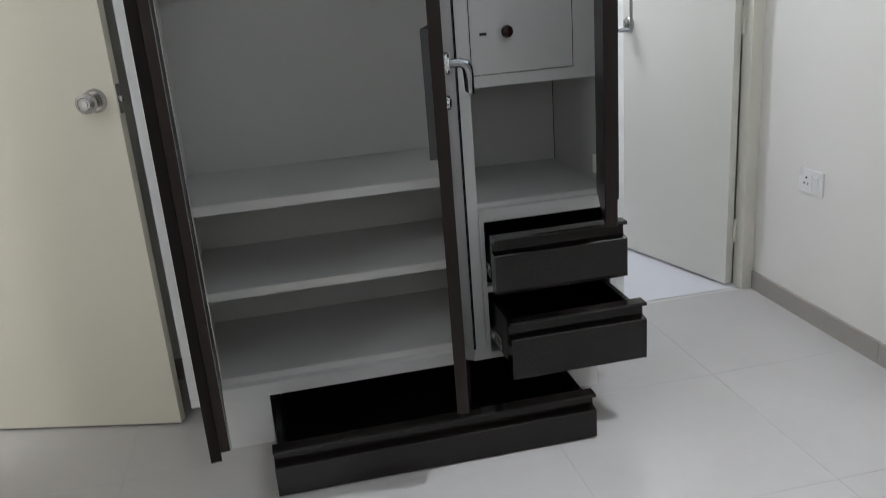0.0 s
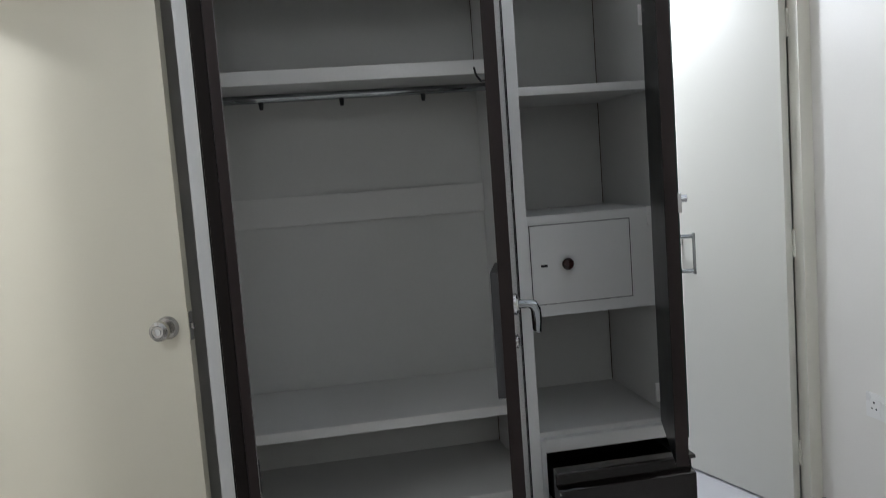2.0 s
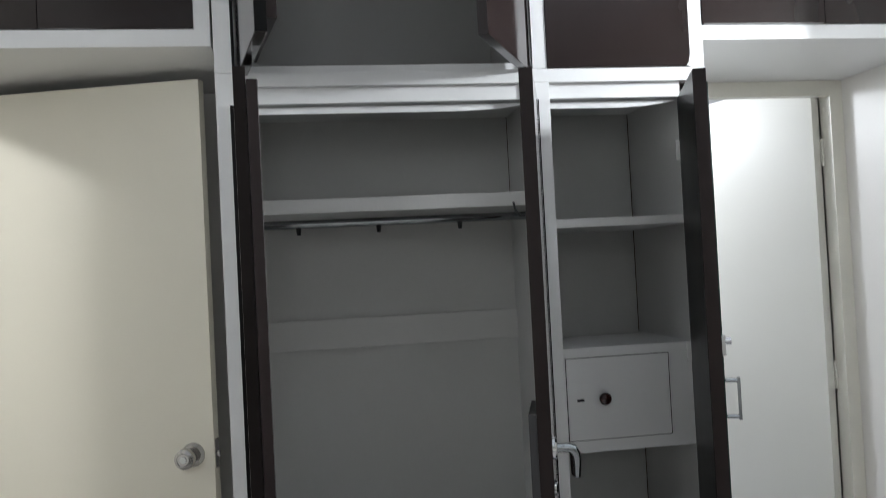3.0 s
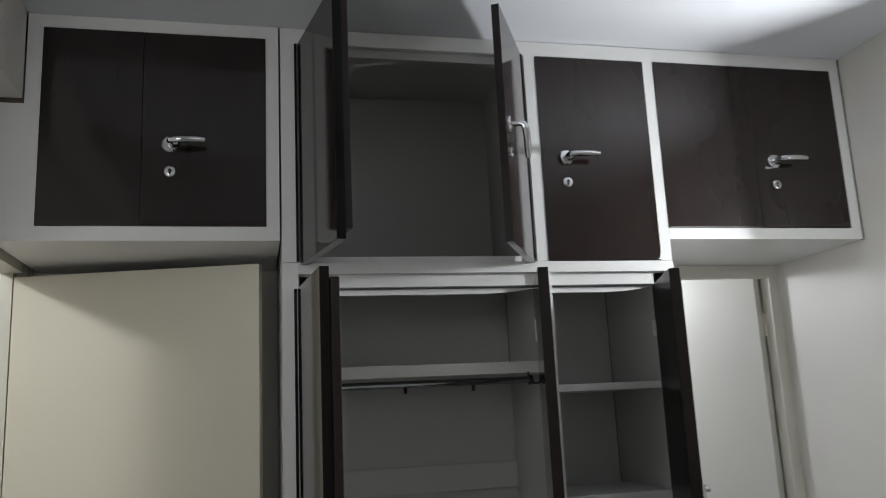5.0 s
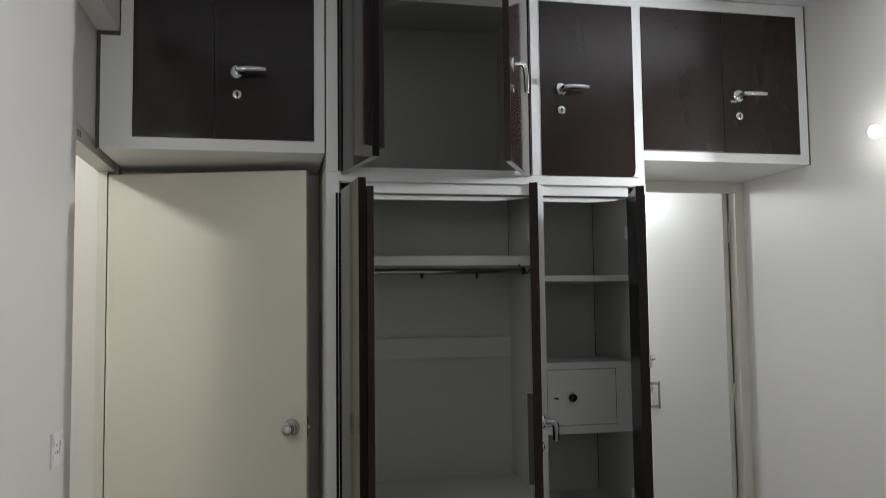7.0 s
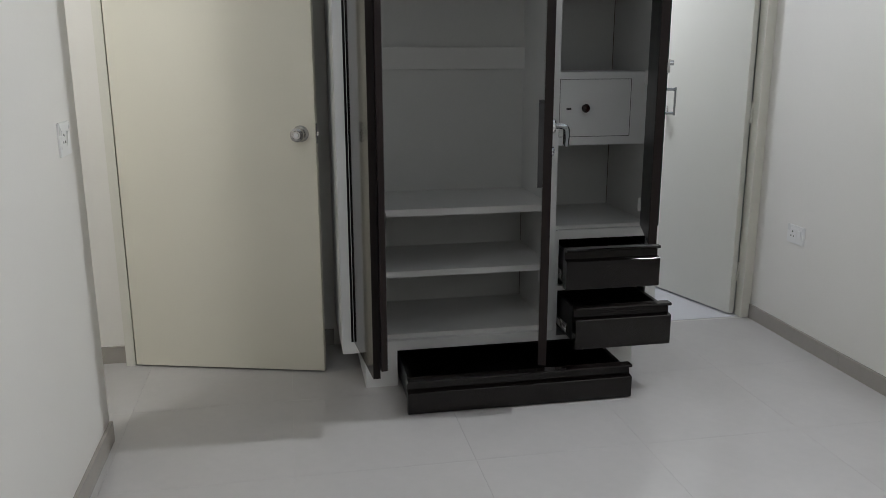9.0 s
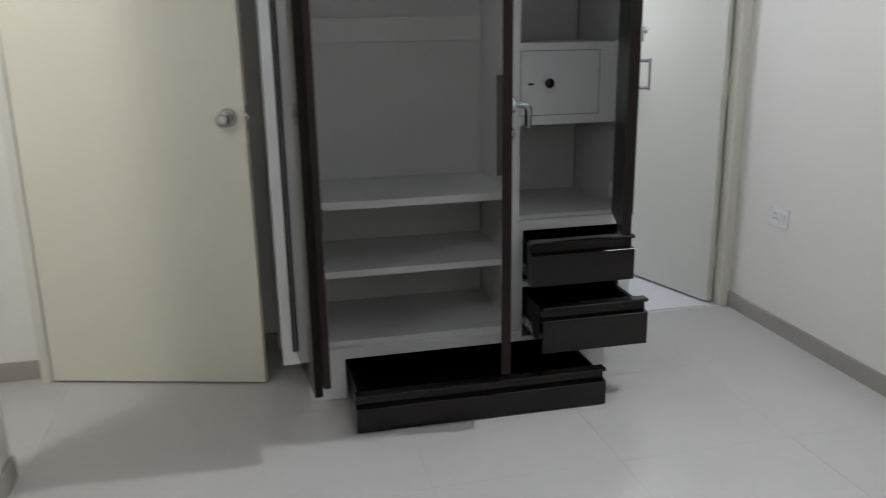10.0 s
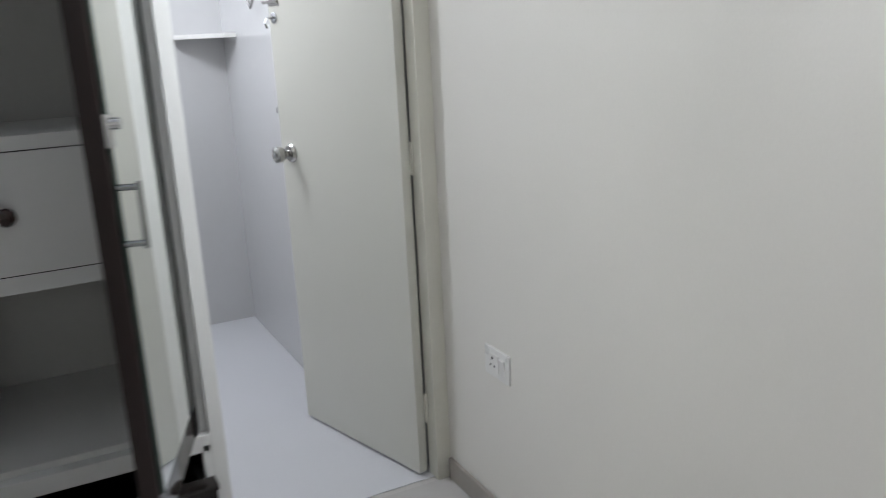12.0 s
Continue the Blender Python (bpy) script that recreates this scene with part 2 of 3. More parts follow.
# ---- room doors ----
def round_knob(parent, place, rx):
    m = pose(*place, rx, 0, 0)
    part("rosette", lathe(B(), [(0.033, 0), (0.033, 0.004), (0.026, 0.012), (0.014, 0.014)], m), STEEL, parent, "brushed steel rosette", True)
    part("knob", lathe(B(), [(0.011, 0.012), (0.011, 0.03), (0.022, 0.036), (0.028, 0.048), (0.027, 0.062), (0.018, 0.068), (0.016, 0.066), (0.012, 0.066)], m), STEEL, parent, "brushed steel round knob", True)
    part("keyhole", lathe(B(), [(0.009, 0.066), (0.009, 0.0685), (0.004, 0.0695)], m), CHROME, parent, "chrome lock cylinder", True)


def room_door(name, place, rz, width, height, label, side, hinge_z, paint):
    d = thing(name, place, label, "door", rz)
    part("leaf", box(B(), 0, -0.017, 0.008, width, 0.017, height, 0.002), paint, d)
    for s in (-1, 1):
        round_knob(d, (width - 0.06, s * 0.017, 1.014), 90 if s < 0 else -90)
    part("latch_plate", box(B(), width - 0.001, -0.011, 0.974, width + 0.0015, 0.011, 1.054), STEEL, d, "steel latch plate")
    part("latch_bolt", box(B(), width, -0.006, 1.006, width + 0.01, 0.006, 1.022, 0.002), STEEL, d, "steel latch bolt")
    for z in hinge_z:
        bm = box(B(), -0.001, side * 0.017, z - 0.05, 0.03, side * 0.0185, z + 0.05)
        for k in range(5):
            tube_path(bm, [(-0.004, side * 0.0225, z - 0.05 + 0.02 * k), (-0.004, side * 0.0225, z - 0.0306 + 0.02 * k)], 0.006)
        part("hinge", bm, FRAME, d, "cream painted butt hinge", True)
    return d


west_angle = math.degrees(math.atan2(2.377 - 2.603, -0.102 + 0.897))
room_door("bedroom_door", (-0.897, 2.62, 0), west_angle, 0.833, 2.05, "plain cream enamelled door standing wide open with a steel knob", 1, (0.25, 1.05, 1.85), CREAM)
bath_angle = math.degrees(math.atan2(3.366 - 2.755, 1.828 - 2.0))
bath = room_door("bathroom_door", (2.008, 2.765, 0), bath_angle, 0.640, 2.12, "plain cream enamelled bathroom door standing ajar, steel knob", -1, (0.229, 1.035, 1.84), PALE_CREAM)


# ---- wardrobe ----
Z0, ZT = 0.153, 2.0145
XL, XR = -0.032, 1.292
wardrobe = thing("wardrobe", (0, 0, 0), "built-in white enamelled wardrobe with open brown doors and pulled-out drawers", "wardrobe")
W = wardrobe
part("side_panel", box(B(), XL, F + 0.02, Z0, XL + 0.024, BACK - 0.003, ZT, 0.002), WHITE, W)
part("side_panel", box(B(), XR - 0.024, F + 0.02, Z0, XR, BACK - 0.003, ZT, 0.002), WHITE, W)
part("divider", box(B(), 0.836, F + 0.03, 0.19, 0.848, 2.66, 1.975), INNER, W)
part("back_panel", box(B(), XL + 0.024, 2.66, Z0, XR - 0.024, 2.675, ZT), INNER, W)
part("lining", box(B(), 1.252, F + 0.03, 0.19, 1.267, 2.66, 1.975), BOARD, W)
part("lining", box(B(), XL + 0.0245, F + 0.03, 0.19, 0.02, 2.66, 1.975), BOARD, W)
# face frame
part("stile", box(B(), XL, F, Z0, 0.018, F + 0.0195, ZT, 0.002), WHITE, W)
part("stile", box(B(), 0.018, F + 0.02, 0.195, 0.062, F + 0.04, 1.975, 0.001), WHITE, W)
part("stile", box(B(), 0.80, F + 0.001, 0.195, 0.843, F + 0.03, 1.978, 0.002), WHITE, W)
part("stile", box(B(), 1.262, F, Z0, XR, F + 0.0195, ZT, 0.002), WHITE, W)
part("stile", box(B(), 1.222, F + 0.02, 0.60, 1.262, F + 0.04, 1.975, 0.001), WHITE, W)
part("stile", box(B(), 1.245, F, Z0, 1.262, F + 0.02, 0.60, 0.001), WHITE, W)
part("stile", box(B(), 0.80, F, Z0, 0.858, F + 0.03, 0.195, 0.001), WHITE, W)
part("stile", box(B(), 0.8435, F, 0.195, 0.858, F + 0.03, 0.62, 0.001), WHITE, W)
part("top_rail", box(B(), 0.018, F, 1.978, 1.262, F + 0.0195, ZT, 0.002), WHITE, W)
part("lintel", box(B(), 0.018, F + 0.02, 1.937, 1.262, F + 0.045, ZT, 0.002), WHITE, W)
part("bottom_rail", box(B(), 0.018, F, Z0, 0.80, F + 0.03, 0.193, 0.002), WHITE, W)
part("bottom_rail", box(B(), 0.858, F, Z0, 1.245, F + 0.03, 0.172, 0.002), WHITE, W)
part("drawer_rail", box(B(), 0.858, F, 0.368, 1.245, F + 0.03, 0.388, 0.001), WHITE, W)
part("drawer_rail", box(B(), 0.858, F, 0.585, 1.262, F + 0.03, 0.622, 0.002), WHITE, W)
part("floor_board", box(B(), 0.02, F + 0.03, 0.185, 0.8355, 2.66, 0.212, 0.002), BOARD, W)
part("floor_board", box(B(), 0.848, F + 0.03, 0.61, 1.252, 2.66, 0.635, 0.002), BOARD, W)
part("under_board", box(B(), XL + 0.0245, F + 0.02, Z0, 1.267, 2.66, 0.168), WHITE, W)
part("shelf", box(B(), 0.0205, F + 0.045, 0.696, 0.8355, 2.66, 0.724, 0.002), BOARD, W)
part("shelf", box(B(), 0.0205, F + 0.045, 0.446, 0.8355, 2.66, 0.472, 0.002), BOARD, W)
part("shelf", box(B(), 0.0205, F + 0.045, 1.652, 0.8355, 2.66, 1.690, 0.002), BOARD, W)
part("shelf", box(B(), 0.848, F + 0.045, 1.585, 1.252, 2.66, 1.609, 0.002), BOARD, W)
part("lip", prism(B(), [(0.0625, 1.9325), (0.0625, 1.915), (0.62, 1.914), (0.70, 1.918), (0.76, 1.925), (0.80, 1.9325)], F + 0.046, F + 0.056, "y"), WHITE, W, "warped white strip behind the top rail")
part("lip", prism(B(), [(0.8485, 1.9325), (0.8485, 1.915), (1.06, 1.914), (1.13, 1.918), (1.19, 1.925), (1.225, 1.9325)], F + 0.046, F + 0.056, "y"), WHITE, W, "warped white strip behind the top rail")
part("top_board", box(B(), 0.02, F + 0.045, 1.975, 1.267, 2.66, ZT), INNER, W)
part("batten", box(B(), 0.0205, 2.645, 1.256, 0.8355, 2.6598, 1.348, 0.002), BOARD, W, "white painted wooden batten")
for z0, z1 in ((0.6355, 0.9575), (1.2495, 1.5845), (1.6095, 1.9745)):
    part("corner_joint", box(B(), 1.2495, 2.6575, z0, 1.2518, 2.6597, z1), DIRT, W, "dirty dark joint in the corner")
for z0, z1 in ((0.2125, 0.4455), (0.4725, 0.6955), (1.6905, 1.9745)):
    part("corner_joint", box(B(), 0.8340, 2.6580, z0, 0.8358, 2.6597, z1), DIRT, W, "dirty dark joint in the corner")
# plinth, open at the front for the long drawer
bm = box(B(), 0.058, F + 0.003, 0, 0.187, F + 0.02, Z0, 0.001)
box(bm, 1.078, F + 0.003, 0, 1.2, F + 0.02, Z0, 0.001)
box(bm, 0.058, F + 0.02, 0, 0.075, BACK - 0.02, Z0), box(bm, 1.183, F + 0.02, 0, 1.2, BACK - 0.02, Z0), box(bm, 0.075, BACK - 0.04, 0, 1.183, BACK - 0.02, Z0)
part("plinth", bm, WHITE, W, "white enamelled plinth")

# safe
safe = part("safe", box(B(), 0.8485, F + 0.080, 0.958, 1.2495, 2.6, 1.249, 0.002), WHITE, W, "white enamelled steel safe box")
part("safe_door", box(B(), 0.871, F + 0.077, 0.994, 1.170, F + 0.0795, 1.2205, 0.001), WHITE, safe)
for b in ((0.869, 0.992, 0.8708, 1.2225), (1.1702, 0.992, 1.1725, 1.2225), (0.8708, 0.992, 1.1702, 0.9938), (0.8708, 1.2207, 1.1702, 1.2225)):
    part("joint", box(B(), b[0], F + 0.0785, b[1], b[2], F + 0.0795, b[3]), DARK, safe, "dark gap round the safe door")
part("knob", lathe(B(), [(0.010, 0), (0.010, 0.010), (0.016, 0.016), (0.0175, 0.024), (0.014, 0.030), (0.006, 0.032)], pose(0.972, F + 0.077, 1.108, 90)), RED, safe, "dark red-brown turning knob", True)
part("keyhole", box(B(), 0.898, F + 0.0755, 1.101, 0.918, F + 0.077, 1.1085, 0.0005), DARK, safe, "dark key slot")


def drawer(name, x0, x1, y, z0, z1, face, depth, label):
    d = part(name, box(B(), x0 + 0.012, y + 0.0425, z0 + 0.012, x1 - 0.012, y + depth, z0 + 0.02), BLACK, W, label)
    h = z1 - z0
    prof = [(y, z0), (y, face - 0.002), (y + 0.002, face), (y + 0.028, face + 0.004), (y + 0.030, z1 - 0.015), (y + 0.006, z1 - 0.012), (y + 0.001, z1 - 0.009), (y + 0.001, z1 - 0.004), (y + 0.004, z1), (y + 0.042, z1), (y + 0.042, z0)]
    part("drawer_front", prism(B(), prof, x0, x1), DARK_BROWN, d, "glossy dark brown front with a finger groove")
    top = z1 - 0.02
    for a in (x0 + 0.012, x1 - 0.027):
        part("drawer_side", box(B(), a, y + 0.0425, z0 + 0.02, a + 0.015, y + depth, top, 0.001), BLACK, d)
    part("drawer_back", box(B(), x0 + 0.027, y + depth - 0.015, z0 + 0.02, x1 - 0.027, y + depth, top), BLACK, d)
    return d


def slides(d, x, y0, y1, z):
    for xx, s in ((x[0], -1), (x[1], 1)):
        bm = box(B(), xx, y0, z - 0.02, xx + s * 0.005, y1, z + 0.02, 0.001)
        box(bm, xx + s * 0.005, y0 + 0.06, z - 0.014, xx + s * 0.010, y1 + 0.15, z + 0.014, 0.001)
        for k in range(3):
            box(bm, xx + s * 0.005, y0 + 0.01 + 0.016 * k, z - 0.004, xx + s * 0.0075, y0 + 0.018 + 0.016 * k, z + 0.004)
        part("slide", bm, STEEL, d, "zinc ball-bearing drawer slide")


low = drawer("long_drawer", 0.188, 1.076, 1.885, 0.005, 0.137, 0.089, 0.62, "long dark brown bottom drawer pulled out")
d2 = drawer("drawer", 0.857, 1.253, 1.94, 0.195, 0.363, 0.314, 0.55, "dark brown drawer pulled far out")
slides(d2, (0.869, 1.241), F - 0.10, F + 0.25, 0.24)
d1 = drawer("drawer", 0.854, 1.25, 2.06, 0.402, 0.568, 0.519, 0.50, "dark brown drawer pulled halfway out")
slides(d1, (0.866, 1.238), F - 0.03, F + 0.25, 0.445)
# Thin near-black sheets cover the white carcass inside the drawer openings.
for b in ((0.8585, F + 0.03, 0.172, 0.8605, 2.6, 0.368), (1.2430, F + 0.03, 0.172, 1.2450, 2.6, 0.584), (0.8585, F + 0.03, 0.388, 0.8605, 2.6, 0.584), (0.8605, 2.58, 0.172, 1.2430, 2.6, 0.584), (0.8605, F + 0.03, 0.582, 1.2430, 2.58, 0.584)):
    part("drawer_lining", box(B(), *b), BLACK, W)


# ---- wardrobe and loft doors ----
def lever(parent, m, reach=0.105, side=1, droop=0, fat=1.0, mat=None):
    """A chrome lever handle on a rosette with a key rosette under it; the plate lies in the plane z = 0 of m, the lever runs along +x."""
    part("handle_rosette", lathe(B(), [(0.026, 0), (0.026, 0.006), (0.022, 0.010), (0.012, 0.011)], m), CHROME, parent, "round chrome rosette", True)
    pts = [(0, 0, 0.01), (0, 0, 0.034), (0.004 * side, 0, 0.044), (0.016 * side, 0, 0.049), (0.04 * side, 0.001, 0.050), (0.08 * side, 0.002, 0.049), (reach * side, 0.001, 0.047)]
    bm = tube_path(B(), pts, [r * fat for r in (0.009, 0.009, 0.0105, 0.0105, 0.0105, 0.010, 0.008)])
    bmesh.ops.transform(bm, matrix=m @ pose(0, 0, 0, 0, 0, -droop), verts=bm.verts)
    part("lever", bm, mat or CHROME, parent, "chrome lever handle", True)
    k = m @ Matrix.Translation((0, -0.088, 0))
    part("key_rosette", lathe(B(), [(0.017, 0), (0.017, 0.005), (0.014, 0.007), (0.007, 0.0072)], k), CHROME, parent, "round chrome key rosette", True)
    bm = box(B(), -0.003, -0.010, 0.0072, 0.003, 0.004, 0.0082)
    lathe(bm, [(0.0055, 0.0072), (0.0055, 0.0085)], Matrix.Translation((0, 0.003, 0)), 12)
    bmesh.ops.transform(bm, matrix=k, verts=bm.verts)
    part("keyhole", bm, DARK, parent, "dark keyhole")


def hinged(name, hinge, free, z0, z1, thick, parent, label, mat=None):
    """A leaf in its own frame: x from the hinge to the free edge, its outer face at y = 0, the leaf behind it in +y or -y by the sign of thick."""
    dx, dy = free[0] - hinge[0], free[1] - hinge[1]
    width = math.hypot(dx, dy)
    ob = part(name, box(B(), 0, min(0, thick), z0, width, max(0, thick), z1, 0.0015), mat or BROWN, parent, label)
    ob.matrix_basis = pose(hinge[0], hinge[1], 0, 0, 0, math.degrees(math.atan2(dy, dx)))
    return ob, width


def hinge_plates(leaf, zs, y, side):
    for z in zs:
        part("hinge", box(B(), -0.022, y - 0.0015, z - 0.035, 0.024, y + 0.0015, z + 0.035, 0.001), PLASTIC, leaf, "white painted hinge plate")


# left leaf: two layers with an overlapping outer strip
da, wa = hinged("door", (0.014, 2.168), (0.050, 1.777), 0.203, 1.932, 0.026, W, "glossy dark brown wardrobe door swung open, stepped edge")
part("edge_band", box(B(), wa + 0.0003, 0.0005, 0.204, wa + 0.0015, 0.0255, 1.931), MATT, da, "dark brown edge band")
part("edge_line", box(B(), wa + 0.0170, 0.0487, 0.238, wa + 0.0187, 0.0499, 1.899), WORN, da, "thin pale worn edge line")
part("inner_layer", box(B(), 0.004, 0.0265, 0.236, wa + 0.018, 0.0485, 1.901, 0.0015), EDGE, da, "dark brown inner layer of the door")
# Black strip on the stile paints in the shade of the hinge gap.
part("hinge_gap_shade", box(B(), 0.003, F - 0.0030, 0.203, 0.0120, F - 0.0005, 1.932), BLACK, W, "black strip filling in the dark of the hinge gap")
part("striker", box(B(), wa - 0.018, 0.0487, 0.735, wa + 0.010, 0.0535, 0.802, 0.001), RUBBER, da, "small black magnetic striker")
db, wb = hinged("door", (0.806, 2.166), (0.697, 1.810), 0.193, 1.931, -0.031, W, "glossy dark brown wardrobe door swung open, chrome lever handle")
part("edge_band", box(B(), wb + 0.0003, -0.0305, 0.194, wb + 0.0015, -0.0005, 1.930), EDGE, db, "brown edge band")
lever(db, pose(wb - 0.038, 0, 1.076, 90, 0, 180), 0.048, 1, 62, 1.15, RAIL)
hinge_plates(db, (0.45, 1.11, 1.783), -0.0315, 1)
part("lock_cover", prism(B(), [(0.18, 1.158), (wb - 0.002, 1.158), (wb - 0.002, 0.862), (wb - 0.03, 0.890), (0.18, 0.930)], -0.049, -0.0312, "y"), GREY, db, "grey metal lock cover")
dc, wc = hinged("door", (1.237, 2.170), (1.122, 1.838), 0.631, 1.93, -0.030, W, "dark brown wardrobe door swung open with a mirror on its face")
part("edge_band", box(B(), wc + 0.0003, -0.0295, 0.632, wc + 0.0015, -0.0005, 1.929), EDGE, dc, "brown edge band")
mir = part("mirror", box(B(), 0.016, 0.0005, 0.70, wc - 0.014, 0.0045, 1.90), GLASS_EDGE, dc, "tall mirror with dark green glass edges")
part("silver", box(B(), 0.018, 0.0046, 0.703, wc - 0.018, 0.0052, 1.897), MIRROR, mir, "silvered mirror face")
part("hinge_strip", box(B(), -0.002, 0.0005, 0.633, 0.0155, 0.003, 1.928), BLACK, dc, "black strip for the dark line beside the hinges")
hx = 0.340
bm = tube_path(B(), [(hx, 0.005, 1.198), (hx, 0.034, 1.198)], 0.005)
tube_path(bm, [(hx, 0.005, 1.114), (hx, 0.034, 1.114)], 0.005), box(bm, hx - 0.005, 0.031, 1.106, hx + 0.005, 0.038, 1.206, 0.002)
part("pull_handle", bm, RAIL, dc, "chrome bar pull handle", True)
part("inner_face", box(B(), 0.002, -0.0312, 0.633, wc - 0.002, -0.0302, 1.928), BLACK, dc, "glossy black inner face")
lx = 0.342
part("lock", lathe(box(B(), lx - 0.010, 0.0005, 1.256, lx + 0.008, 0.010, 1.304, 0.002), [(0.009, 0), (0.009, 0.014), (0.005, 0.016)], pose(lx, 0.008, 1.290, -90)), CHROME, dc, "small chrome lock plate", True)
for z in (0.715, 1.228, 1.785):
    part("hinge", box(B(), 1.200, F + 0.0125, z - 0.027, 1.2235, F + 0.0195, z + 0.027, 0.001), PLASTIC, W, "white painted hinge plate")
# Black strips stand in for hinge-gap shade and keep lamp light out.
part("hinge_gap_shade", box(B(), 1.2238, F + 0.016, 0.633, 1.2445, F + 0.0195, 1.928), BLACK, W, "black strip filling in the dark of the hinge gap")
part("hinge_gap_shade", box(B(), 1.212, F + 0.0065, 0.633, 1.2445, F + 0.0158, 1.928), BLACK, W, "black strip filling in the dark of the hinge gap")
part("hinge_gap_shade", box(B(), -0.002, 0.0005, 0.2, 0.013, 0.003, 1.928), BLACK, db, "black strip for the dark line beside the hinges")

# ---- loft cabinets ----
LT = 2.797


def closed_leaf(parent, x0, x1, z0, z1, handle=None):
    d = part("door", box(B(), x0 + 0.0008, F - 0.003, z0 + 0.0008, x1 - 0.0008, F + 0.016, z1 - 0.0008, 0.001), BROWN, parent, "glossy dark brown door, closed")
    if handle:
        lever(d, pose(handle[0], F - 0.003, handle[1], 90))
    return d


def loft_box(name, x0, x1, z0, label):
    c = thing(name, (0, 0, 0), label, "loft cabinet", group="loft cabinets under the ceiling")
    part("bottom_board", box(B(), -0.855 if x0 < -0.5 else x0, F + 0.02, z0, x1, BACK - 0.003, z0 + 0.0195), WHITE, c)
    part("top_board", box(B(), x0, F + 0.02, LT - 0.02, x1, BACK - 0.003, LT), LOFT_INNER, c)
    # Thin sheet that carries the shaded tone over the white bottom board.
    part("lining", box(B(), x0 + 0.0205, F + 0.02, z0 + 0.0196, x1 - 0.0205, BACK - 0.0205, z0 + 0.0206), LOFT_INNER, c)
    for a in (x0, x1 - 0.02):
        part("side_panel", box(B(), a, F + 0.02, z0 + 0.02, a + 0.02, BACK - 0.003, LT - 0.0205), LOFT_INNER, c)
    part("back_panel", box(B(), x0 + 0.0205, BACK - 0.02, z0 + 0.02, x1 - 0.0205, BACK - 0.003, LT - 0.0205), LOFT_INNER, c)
    return c


left = loft_box("loft_cabinet", -0.786, -0.038, 2.084, "white framed loft cabinet above the bedroom door, two dark doors closed")
bm = box(B(), -0.786, F, 2.755, -0.038, F + 0.0195, LT)
box(bm, -0.855, F, 2.084, -0.038, F + 0.0195, 2.128), box(bm, -0.078, F, 2.128, -0.038, F + 0.0195, 2.755)
box(bm, -0.786, F, 2.128, -0.742, F + 0.0195, 2.755), box(bm, -0.855, F, 2.128, -0.786, F + 0.0195, 2.505)
part("face_frame", bm, WHITE, left)
part("side_box", box(B(), -0.855, F + 0.02, 2.104, -0.7865, BACK - 0.003, 2.505), WHITE, left)
part("sealant", box(box(B(), -0.8695, F + 0.002, 2.084, -0.8555, F + 0.015, 2.520), -0.8555, F + 0.002, 2.5055, -0.7865, F + 0.015, 2.520), DIRT, left, "dirty brown-grey joint against the wall")
closed_leaf(left, -0.742, -0.450, 2.129, 2.754)
closed_leaf(left, -0.450, -0.078, 2.129, 2.754, (-0.366, 2.387))

mid = loft_box("loft_cabinet", XL, XR, 2.016, "white framed middle loft cabinet, double door open, single door closed")
bm = box(B(), XL, F, 2.745, 1.290, F + 0.0195, LT)
box(bm, XL, F, 2.0155, 0.02, F + 0.0195, 2.745), box(bm, 0.80, F, 2.0155, 0.840, F + 0.0195, 2.745), box(bm, 1.250, F, 2.0155, 1.290, F + 0.0195, 2.745)
part("face_frame", bm, WHITE, mid)
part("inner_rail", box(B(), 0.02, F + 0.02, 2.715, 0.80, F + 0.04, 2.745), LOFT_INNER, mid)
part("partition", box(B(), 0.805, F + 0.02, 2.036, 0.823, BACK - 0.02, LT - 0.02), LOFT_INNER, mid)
closed_leaf(mid, 0.840, 1.250, 2.0165, 2.744, (0.927, 2.375))
part("chip", prism(B(), [(1.236, 2.0175), (1.249, 2.0175), (1.249, 2.048), (1.246, 2.036), (1.244, 2.026)], F - 0.0042, F - 0.0031, "y"), PLASTIC, mid, "pale chip in the laminate corner")
la, wla = hinged("door", (0.024, 2.168), (0.099, 1.783), 2.006, 2.742, 0.026, mid, "glossy dark brown loft door swung open, stepped edge")
part("edge_band", box(B(), wla + 0.0003, 0.0005, 2.007, wla + 0.0015, 0.0255, 2.741), BLACK, la, "black edge band")
part("inner_layer", box(B(), 0.004, 0.0265, 2.04, wla - 0.014, 0.050, 2.735, 0.0015), EDGE, la, "dark brown inner layer of the door")
lb, wlb = hinged("door", (0.790, 2.168), (0.605, 1.822), 2.008, 2.742, -0.024, mid, "glossy dark brown loft door swung open, mirroring the frame beside it")
# Shade in the loft doors' hinge gaps, put in as black strips.
part("hinge_gap_shade", box(B(), -0.002, 0.0005, 2.02, 0.013, 0.003, 2.742), BLACK, lb, "black strip for the dark line beside the hinges")
part("hinge_gap_shade", box(B(), 0.012, F - 0.0030, 2.017, 0.0195, F - 0.0005, 2.742), BLACK, mid, "black strip filling in the dark of the hinge gap")
part("edge_band", box(B(), wlb + 0.0003, -0.0235, 2.009, wlb + 0.0015, -0.0005, 2.741), EDGE, lb, "brown edge band")
lever(lb, pose(wlb - 0.04, 0, 2.37, 90, 0, 180), 0.105, 1, 74)

right = loft_box("loft_cabinet", 1.2935, 2.079, 2.09, "white framed loft cabinet above the bathroom door, brown doors closed")
bm = box(B(), 1.2903, F, 2.747, 2.070, F + 0.0195, LT)
box(bm, 1.2903, F, 2.09, 2.070, F + 0.0195, 2.13), box(bm, 2.028, F, 2.13, 2.070, F + 0.0195, 2.747)
